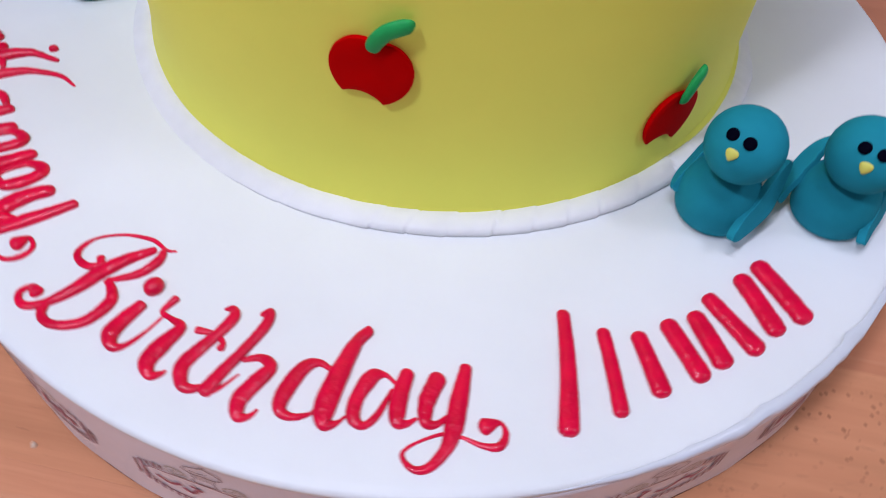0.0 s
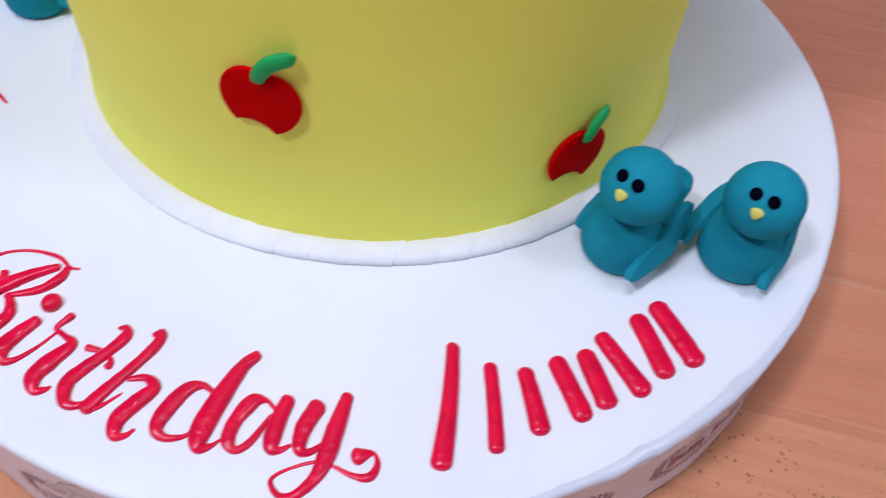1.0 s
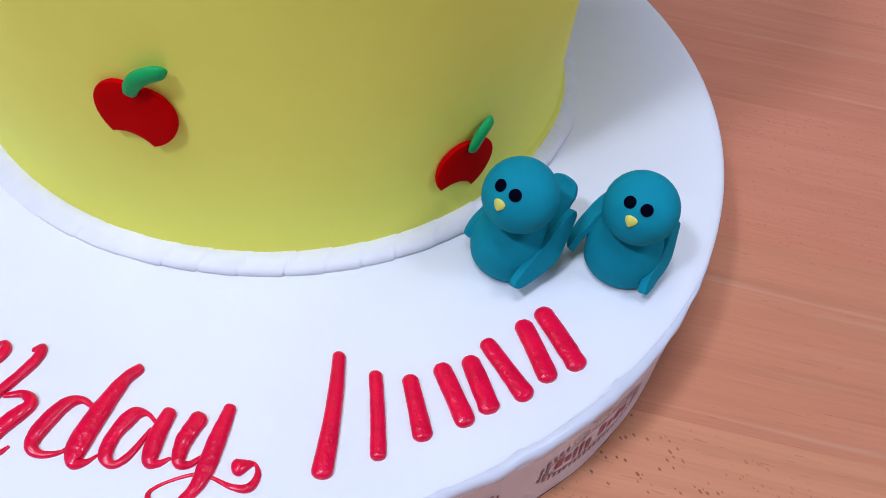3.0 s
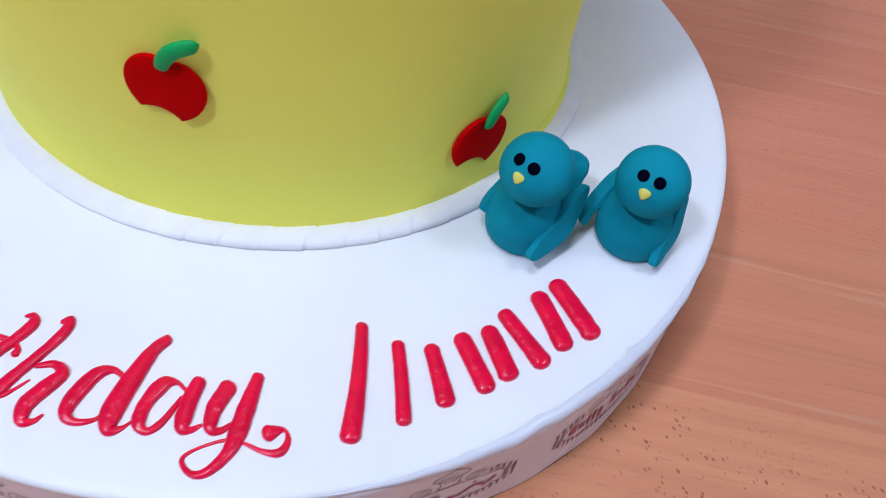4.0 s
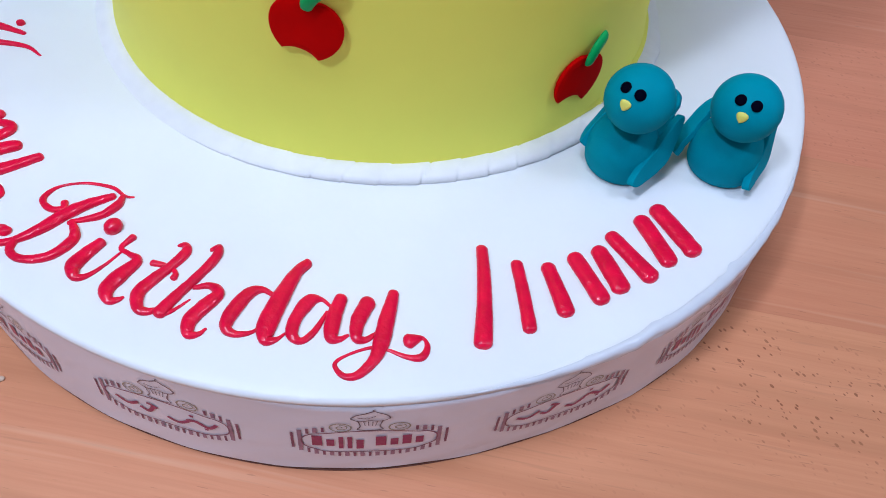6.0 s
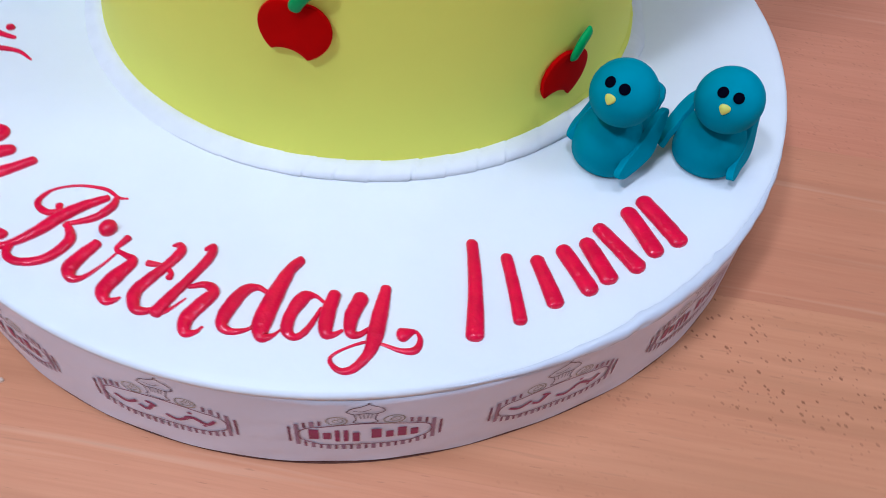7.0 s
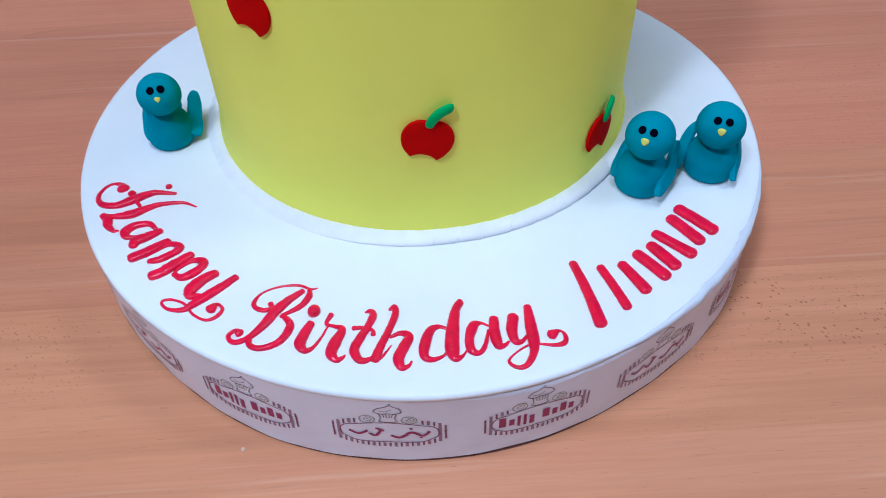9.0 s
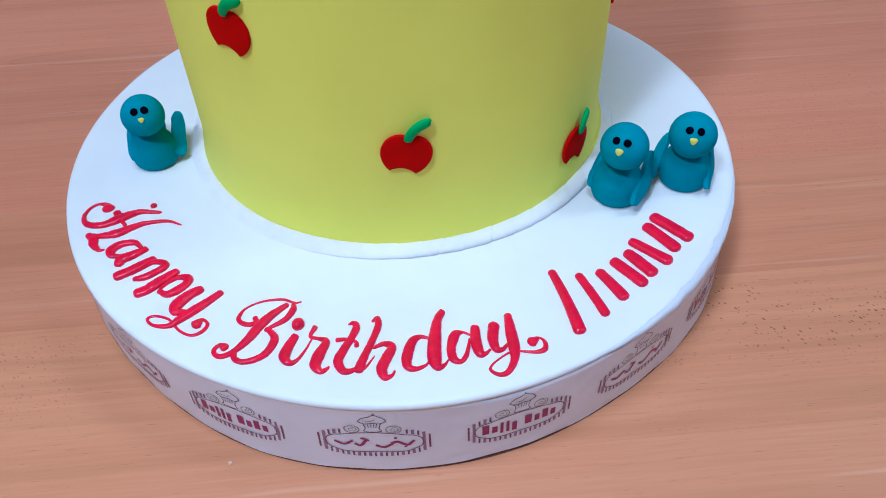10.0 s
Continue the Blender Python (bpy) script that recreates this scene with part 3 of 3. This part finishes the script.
def bird(x, y, face, scale=1.0, wings=(), neck=0.0298, eye=0.00185, beak=0.0017, aside=0.0):
    """One moulded figure, face towards the angle face: egg body, ball head, petal wings, tail, dots for eyes."""
    bm = bmesh.new()

    def ball(c, r, squash=(1, 1, 1), seg=32, rings=20, index=0, turn=None, taper=0.0):
        rows = []
        for i in range(1, rings):
            p = math.pi * i / rings
            ring = []
            for j in range(seg):
                q = 2 * math.pi * j / seg
                v = Vector((r * squash[0] * math.sin(p) * math.cos(q), r * squash[1] * math.sin(p) * math.sin(q), -r * squash[2] * math.cos(p)))
                v.x *= 1 + taper * v.y / r
                if turn is not None:
                    v = turn @ v
                v = v + Vector(c)
                ring.append((v.x, v.y, max(0.0002, v.z)))
            rows.append(ring)
        grid(bm, rows, True, True, index)

    # body, wider at the foot
    rows = []
    for i in range(22):
        h = i / 21
        z = 0.0002 + 0.0216 * h
        r = 0.0128 * math.sqrt(max(0.0, 1 - (abs(h - 0.30) / 0.71) ** 2.2)) * (1 - 0.05 * (1 - min(1, h / 0.10)) ** 2)
        rows.append([(r * math.cos(q) + 0.0008 * math.sin(math.pi * h), r * math.sin(q), z) for q in np.linspace(0, 2 * math.pi, 41)[:-1]])
    grid(bm, rows, True, True)
    head = Vector((0.0040, aside, neck + 0.0034))
    ball(head, 0.0116, (1, 1, 0.98))

    def dot(az, el, r, index, squash, out=0.0117, taper=0.0):
        d = Vector((math.cos(el) * math.cos(az), math.cos(el) * math.sin(az), math.sin(el)))
        turn = d.to_track_quat("Z", "Y").to_matrix()
        ball(head + d * out, r, squash, 20, 10, index, turn, taper)

    dot(radians(18.5), radians(43.5), eye, 1, (1, 1, 0.28), 0.0116)
    dot(radians(-18.5), radians(43.5), eye, 1, (1, 1, 0.28), 0.0116)
    dot(0, radians(20), beak, 2, (1.05, 1.1, 0.42), 0.0117, 0.42)

    def petal(a, b, out, wide, even=False, thick=0.0013):
        """A flat tapering leaf from a to b; out: the side that its upper edge leans to."""
        a, b, up = Vector(a), Vector(b), Vector(out).normalized()
        way = (b - a).normalized()
        up = (up - way * up.dot(way)).normalized()
        face_n = way.cross(up)
        rows = []
        for k in range(29):
            t = (1 - math.cos(math.pi * k / 28)) / 2
            close = max(0.02, 1 - abs(2 * t - 1) ** (5.5 if even else 14)) ** 0.5
            bend = 0.0004 * math.sin(math.pi * t) + 0.0003 * math.sin(9 * t)
            mid = a.lerp(b, t) + face_n * bend
            # even: as wide on both sides; else a straight upper edge over a rounded lower one
            low, high = (-1.08 + 0.2 * t, 1.08 - 0.2 * t) if even else (-0.75, -0.20 - 0.10 * t**3 + 1.30 * math.sin(math.pi * t) ** 0.8)
            low += 0.14 * noise.noise(a * 700 + Vector((11 * t, 5, 0)))  # the cut edges are not straight
            high += 0.10 * noise.noise(a * 900 + Vector((7 * t, 0, 0)))
            middle, half = (low + high) / 2, (high - low) / 2 * close
            ring = [tuple(mid + up * (wide * (middle + half * c)) + face_n * (thick * min(1, 3 * close) * d)) for c, d in SLAB]
            rows.append(ring)
        rows = [[(px, py, max(0.0002, pz)) for px, py, pz in ring] for ring in rows]
        for k, ring in enumerate(grid(bm, rows, True, True)):
            for n in (0, 1, 3, 4, 6, 7, 9, 10):
                if k:
                    bm.edges.get((ring[n], before[n])).smooth = False
            before = ring

    for w in wings:
        petal(*w)
    ob = finish("bird_figure", bm, [TEAL, BLACK, BEAK])
    ob.matrix_world = pose(x, y, BOARD_H, 0, 0, face) @ Matrix.Scale(scale, 4)
    return ob


# wing rows: front end, back end, lean of the outer edge, half width
SPREAD = [((0.0132, 0.0126, 0.0058), (-0.0148, 0.0125, 0.0192), (0, 0.36, -0.93), 0.0050), ((0.0085, -0.0122, 0.0070), (-0.0100, -0.0104, 0.0190), (0, -0.6, -0.8), 0.0026)]
FOLDED = [((0.0114, 0.0124, 0.0040), (-0.0105, 0.0113, 0.0178), (0, 0.36, -0.93), 0.0040), ((0.0092, -0.0162, 0.0050), (-0.0100, -0.0106, 0.0208), (0, -0.7, -0.7), 0.0035)]
RAISED = [((0.0080, 0.0132, 0.0050), (-0.0175, 0.0165, 0.0175), (0, 0.85, -0.5), 0.0040, True), ((0.0060, -0.0118, 0.0056), (-0.0100, -0.0100, 0.0190), (0, -0.6, -0.8), 0.0026)]
TAIL = ((-0.0120, 0.001, 0.0060), (-0.0235, 0.002, 0.0222), (0, 1, 0), 0.0062, True)
BIRDS = [
    (0.1066, -0.0630, -120, 1.0, 0.0300, 0.0013, "teal fondant bird beside the cake, wings spread", SPREAD + [TAIL]),
    (0.1434, -0.0552, -110, 1.0, 0.0273, 0.0, "teal fondant bird near the board's rim, wings folded", FOLDED),
    (-0.1334, -0.0062, -78, 0.95, 0.0296, 0.0006, "lone teal fondant bird with one wing raised", RAISED + [TAIL]),
]
for x, y, face, scale, neck, aside, label, wings in BIRDS:
    lone = label.startswith("lone")
    figure = bird(x, y, face, scale, wings, neck, 0.0021 if lone else 0.0019, 0.0014 if lone else 0.0017, aside)
    tagged(figure, label, "bird figure", "teal birds on the board")

# ---- piped icing ----
# strokes in millimetres: along the line, up from it, width of the rope of icing
GLYPHS = {
    "capital_h": [
        [(-14, 4.5, 5), (-17.3, 3.9, 2.4), (-19.6, 0.4, 1.3), (-18, -4.1, 1.3), (-12.5, -7.7, 1.8), (-6.4, -6.7, 2.6), (-2.5, -0.1, 3.1), (-3, 7.6, 4.4), (-3.9, 14.4, 3.8), (-3.5, 20, 2.6), (1.8, 28.1, 1.5)],
        [(-8.5, 8.2, 3.1), (-2.7, 9.2, 2), (2.7, 10.2, 1.5)],
        [(1.7, -7.3, 2), (5.4, -1.5, 2.5), (7.4, 5.7, 4.3), (7, 12.4, 3.3), (7.3, 20.1, 2.3), (12.1, 29.8, 1.5), (19.6, 34.4, 0.7)],
        [(2, -7.2, 2.8), (5.6, -5.9, 3.8), (9.6, -6.5, 3.3), (14.2, -5.2, 1.7), (15.1, -3.1, 0.9)],
        [(-5.7, 26.2, 3.1)],
    ],
    "small_a": [
        [(1.6, 12.5, 1.7), (-3.7, 10.9, 2.7), (-6.2, 4.5, 3.5), (-4.4, -0.5, 3.9), (-0.5, -0.6, 2.4), (1.6, 4.2, 1.2), (2.9, 11.5, 1)],
        [(4.7, 13.7, 2.9), (4.7, 7.5, 4.1), (4.3, 2.1, 4.4), (6.2, -0.3, 3.6)],
    ],
    "small_p": [
        [(-5.1, 17.5, 3.5), (-5.1, 12.7, 4.2), (-5.1, 6.8, 4.6), (-5.1, 2, 4.4), (-6.2, -1.9, 4.2)],
        [(0.4, 5.1, 1.6), (-1.5, 8.1, 1.4), (-1.3, 15.3, 2.1), (2.7, 19, 3), (5.7, 17.6, 3.4), (6.2, 11.6, 3.9), (4.5, 6.7, 3), (-0.2, 5.5, 1.8)],
    ],
    "y_comma": [
        [(-7.1, 17.9, 3.6), (-8.7, 12.6, 4.5), (-8.4, 5.3, 4.9), (-5.6, 2.4, 3.3), (-2.3, 5.4, 1.6)],
        [(3.3, 21.7, 2.9), (1.3, 10.9, 3.8), (-0.6, 1.9, 3.5), (-2, -4.5, 2.2), (-7.6, -8.4, 1.3), (-12.5, -7.8, 1.1), (-11.1, -4.4, 1), (-4.7, -2.1, 1), (3.4, -3.9, 1), (9.9, -3.1, 1.1), (12.5, 1.1, 1.5), (11.6, 5.2, 1.3), (7.8, 6, 1.3), (7.6, 2.3, 3.9)],
    ],
    "capital_b": [
        [(-4.6, 17.3, 2), (-2.8, 15.6, 1.8), (-4.8, 13.1, 1.8), (-9.3, 12.6, 1.8), (-12.2, 14.8, 1.7), (-12.4, 20.7, 0.9), (-7, 27.2, 0.9), (2, 31.4, 1.1), (9.2, 31.4, 0.9), (12.4, 32.8, 0.6)],
        [(6.1, 28.9, 2.2), (2.5, 22.2, 3.3), (0.2, 14.3, 4), (-0.5, 6, 3.2), (-2.6, -1.9, 2.1), (-5.7, -6.3, 2), (-8.8, -6.6, 1.8), (-10.7, -4.7, 1.6), (-10, -1.6, 1.6), (-7.4, -1.8, 3.2)],
        [(8.7, 31.2, 1.5), (10.9, 27.1, 2.7), (9.8, 20.9, 2.4), (5.1, 14.9, 1.4), (4, 13, 1.3)],
        [(4.1, 14, 1.6), (9.5, 11.2, 2.7), (11.1, 7.8, 3), (10.6, 1.7, 2.6), (7.6, -2.8, 2.3), (3.4, -5.5, 2.1), (-0.5, -5.1, 2.1), (-2.7, -1.6, 2)],
    ],
    "small_i": [
        [(-3.3, 13.3, 3), (-3.8, 7.2, 3.7), (-3.3, 2.1, 3.8), (-0.1, -0.3, 2.4), (2.4, 1.9, 1.4), (4, 7.9, 0.9), (4.7, 13.9, 0.7)],
        [(-4.7, 19.9, 5.6)],
    ],
    "small_r": [
        [(-6.1, 20.3, 2.1), (-6.5, 15.3, 1.4), (-2.6, 14.7, 1.4), (1.8, 13.7, 2.6), (0.9, 7.1, 4), (0.7, 1, 3.8), (3.8, -2, 2.2), (5.9, -0.3, 1.4), (6.5, 1, 0.7)],
    ],
    "small_t": [
        [(-3.8, 24.4, 0.7), (-1.5, 25.2, 2), (0.5, 22.9, 3), (-0.7, 16.9, 2.8), (-2.8, 10.4, 3.1), (-4, 4.2, 3.4), (-1, -0.5, 2.7), (2.2, -0.4, 2), (4.6, 1.9, 0.9), (7.1, 4, 0.7)],
        [(-7.1, 15.2, 1.8), (-1.4, 16.3, 1.1), (2, 14.8, 1.4), (2.5, 13.1, 1.9)],
    ],
    "small_h": [
        [(-4.8, 27, 1.2), (-2.4, 28, 2.5), (-1.6, 23.8, 2.8), (-4, 14.3, 2.6), (-6.1, 7, 2.9), (-7.4, 0.5, 3.4)],
        [(-7, -0.2, 1.2), (-4.7, 2.1, 1), (-1.6, 7.9, 0.5)],
        [(-2.5, 12.2, 1.2), (2.1, 14.3, 1.9), (5.9, 12.4, 3.1), (3.9, 7.1, 3.8), (2, 1.2, 3.7), (3.6, -3.2, 2.5), (6.2, -2.3, 1.3), (7.4, 0, 0.7)],
    ],
    "small_d": [
        [(1.3, 15.8, 1.2), (-3, 17.2, 1.7), (-7.1, 14.5, 3.4), (-9.6, 6.6, 3.7), (-9.2, 1.7, 2.7), (-5.8, 0.4, 1.8), (-1.4, 2.3, 1), (0.2, 5.6, 0.7)],
        [(9.6, 29.4, 2.8), (6.3, 25, 3.6), (3.6, 15.3, 4.8), (2.1, 5.3, 5), (3.1, 0.2, 3), (5.9, 1, 1.3), (7.9, 3.4, 0.6)],
    ],
    "small_a_wide": [
        [(1.8, 14.4, 0.9), (-1.3, 16.5, 1.2), (-5.2, 15.2, 3.8), (-8.1, 9, 3.2), (-8.2, 3.4, 3), (-5.3, 1.3, 1.8), (-2.1, 4.6, 1.7), (1.1, 12.2, 0.9)],
        [(5.1, 17.1, 3.3), (3.5, 10.5, 3.9), (3.3, 3.8, 3.4), (5.6, 2.8, 1.7), (8.2, 4.4, 0.8)],
    ],
    "y_comma_wide": [
        [(-4.2, 15.7, 4.3), (-7.1, 9.4, 3.9), (-7.4, 3.7, 2.7), (-4.8, 2.8, 1.7), (-1.8, 5, 1)],
        [(4.5, 18.9, 3), (1.8, 9.7, 4.1), (-0.2, 1.7, 3.9), (-2.3, -3.9, 2.7), (-6.7, -8.9, 2), (-10.5, -9.1, 1.5), (-13, -5.5, 1), (-10, -2.4, 0.7), (-3.3, 0.2, 0.8), (1.4, -0.6, 0.8), (6.9, -3.4, 1.3), (10.9, -3.9, 2), (13, -0.7, 1.4), (12.1, 2.5, 1), (8.1, 1.8, 3.9)],
    ],
    "small_p_low": [
        [(-4.1, 13.8, 3.3), (-4.2, 8.1, 4.1), (-4.2, 2.5, 4.3), (-4.9, -3.8, 4.3)],
        [(-2.2, 1.6, 1.4), (-2.3, 6.2, 1.7), (-2.2, 13, 2.1), (1.7, 16.4, 2.8), (4.7, 15.5, 3.1), (4.9, 10.7, 3.3), (4.2, 5.3, 3.1), (1.9, 1.3, 1.9)],
    ],
    "tall_bars": [
        [(0.9, 31.3, 3.6), (-10.8, -2, 4.5)],
        [(10.8, 22.3, 3.6), (4.2, -0.9, 3.5)],
    ],
    "bars_a": [
        [(-3.9, 17.4, 4.2), (-7.2, 1, 4.6)],
        [(7.2, 16.8, 4.9), (5.4, 0.3, 4.7)],
    ],
    "bars_b": [
        [(-2.8, 15.2, 4.9), (-6, 0.9, 5.1)],
        [(6, 17.6, 4.5), (5, -1, 4.9)],
    ],
    "bars_c": [
        [(-1.4, 16.3, 5.1), (-7.5, -0.2, 5.0)],
        [(7.5, 15.6, 5.5), (2.2, -2.6, 5.1)],
    ],
}
BASE_R = 0.163


def rope(bm, stroke, angle, seed):
    """Sweep one stroke of icing over the board, rounded on top and at its ends."""
    def at(u, v, h):
        a, r = angle + u * 0.001 / 0.160, BASE_R - v * 0.001
        return (r * math.cos(a), r * math.sin(a), BOARD_H + h * 0.001)

    if len(stroke) == 1:
        u, v, w = stroke[0]
        w *= 1.1
        grid(bm, [[at(u + w / 2 * s * math.cos(q), v + w / 2 * s * math.sin(q), h * w) for q in np.linspace(0, 2 * math.pi, 25)[:-1]] for s, h in ((0.96, 0.0), (1.0, 0.16), (0.93, 0.32), (0.75, 0.43), (0.45, 0.5), (0.1, 0.52))], True, True)
        return
    run = spline(stroke, 7)
    # round ends
    first, last = run[0], run[-1]
    d0, d1 = run[0] - run[1], run[-1] - run[-2]
    d0, d1 = d0[:2] / (np.linalg.norm(d0[:2]) + 1e-9), d1[:2] / (np.linalg.norm(d1[:2]) + 1e-9)
    caps = [(0.98, 0.2), (0.85, 0.53), (0.6, 0.8), (0.3, 0.95)]
    head = [np.array((*(first[:2] + d0 * first[2] / 2 * k), first[2] * s)) for k, s in zip((0.95, 0.8, 0.53, 0.2), (0.3, 0.6, 0.85, 0.98))]
    tail = [np.array((*(last[:2] + d1 * last[2] / 2 * k), last[2] * s)) for s, k in caps]
    run = head + run + tail
    rows = []
    n = len(run)
    for k, p in enumerate(run):
        t = run[min(k + 1, n - 1)][:2] - run[max(k - 1, 0)][:2]
        side = np.array((-t[1], t[0])) / (np.linalg.norm(t) + 1e-9)
        w = max(0.45, 1.27 * p[2]) * (1 + 0.07 * noise.noise(Vector((p[0] * 0.5 + seed, p[1] * 0.5, seed))))
        tall = min(0.50 * w, 1.0 + 0.20 * w) * (1 + 0.14 * noise.noise(Vector((p[0] * 0.7, p[1] * 0.7, seed + 5))))
        # inside a tight bend the section is cut short, so that it does not fold over
        near, far = run[max(k - 2, 0)][:2], run[min(k + 2, n - 1)][:2]
        u0, u1 = p[:2] - near, far - p[:2]
        bend = math.atan2(u0[0] * u1[1] - u0[1] * u1[0], u0 @ u1) / (0.5 * (np.linalg.norm(u0) + np.linalg.norm(u1)) + 1e-6)
        room = 0.92 / (abs(bend) + 1e-6)
        rows.append([at(*(p[:2] + side * (math.copysign(min(abs(w / 2 * c), room), c) if c * bend > 0 else w / 2 * c)), h * tall) for c, h in ((0.97, 0.0), (1.0, 0.30), (0.92, 0.60), (0.70, 0.85), (0.36, 0.97), (0, 1.0), (-0.36, 0.97), (-0.70, 0.85), (-0.92, 0.60), (-1.0, 0.30), (-0.97, 0.0))])
    grid(bm, rows, True, True)


def icing_word(letters, label, piece="letter"):
    word = empty("icing_word", 0, 0, 0)
    for n, (glyph, where) in enumerate(letters):
        bm = bmesh.new()
        for k, stroke in enumerate(GLYPHS[glyph]):
            rope(bm, stroke, radians(where), 7.3 * n + 1.7 * k)
        part(piece, bm, RED_ICING, word)
    return tagged(word, label, "icing lettering", "piped icing on the board")


icing_word([("capital_h", -158.3), ("small_a", -150.2), ("small_p_low", -143.6), ("small_p", -137.4), ("y_comma", -129.5)], 'red piped icing script reading "Happy," on the white board')
icing_word([("capital_b", -117.3), ("small_i", -109.3), ("small_r", -105.7), ("small_t", -100.8), ("small_h", -96.2), ("small_d", -88.3), ("small_a_wide", -81.8), ("y_comma_wide", -75.3)], 'red piped icing script reading "Birthday," on the white board')
icing_word([("tall_bars", -61), ("bars_a", -52.2), ("bars_b", -45.2), ("bars_c", -37.3)], "row of slanting red piped icing bars on the white board", "icing_bar")


# ---- crumbs on the table ----
def crumb(x, y, size, seed):
    bm = bmesh.new()
    bmesh.ops.create_icosphere(bm, subdivisions=2, radius=size)
    for v in bm.verts:
        v.co *= 1 + 0.5 * noise.noise(v.co * (1.3 / size) + Vector((seed, 0, 0)))
        v.co.z = max(v.co.z * 0.6, -0.3 * size)
    ob = finish("crumb", bm, CRUMB)
    ob.location = (x, y, 0.3 * size)
    return tagged(ob, "tiny pale icing crumb lying on the beech table", "crumb", "crumbs on the table")


crumb(-0.0876, -0.1694, 0.0010, 1.0)
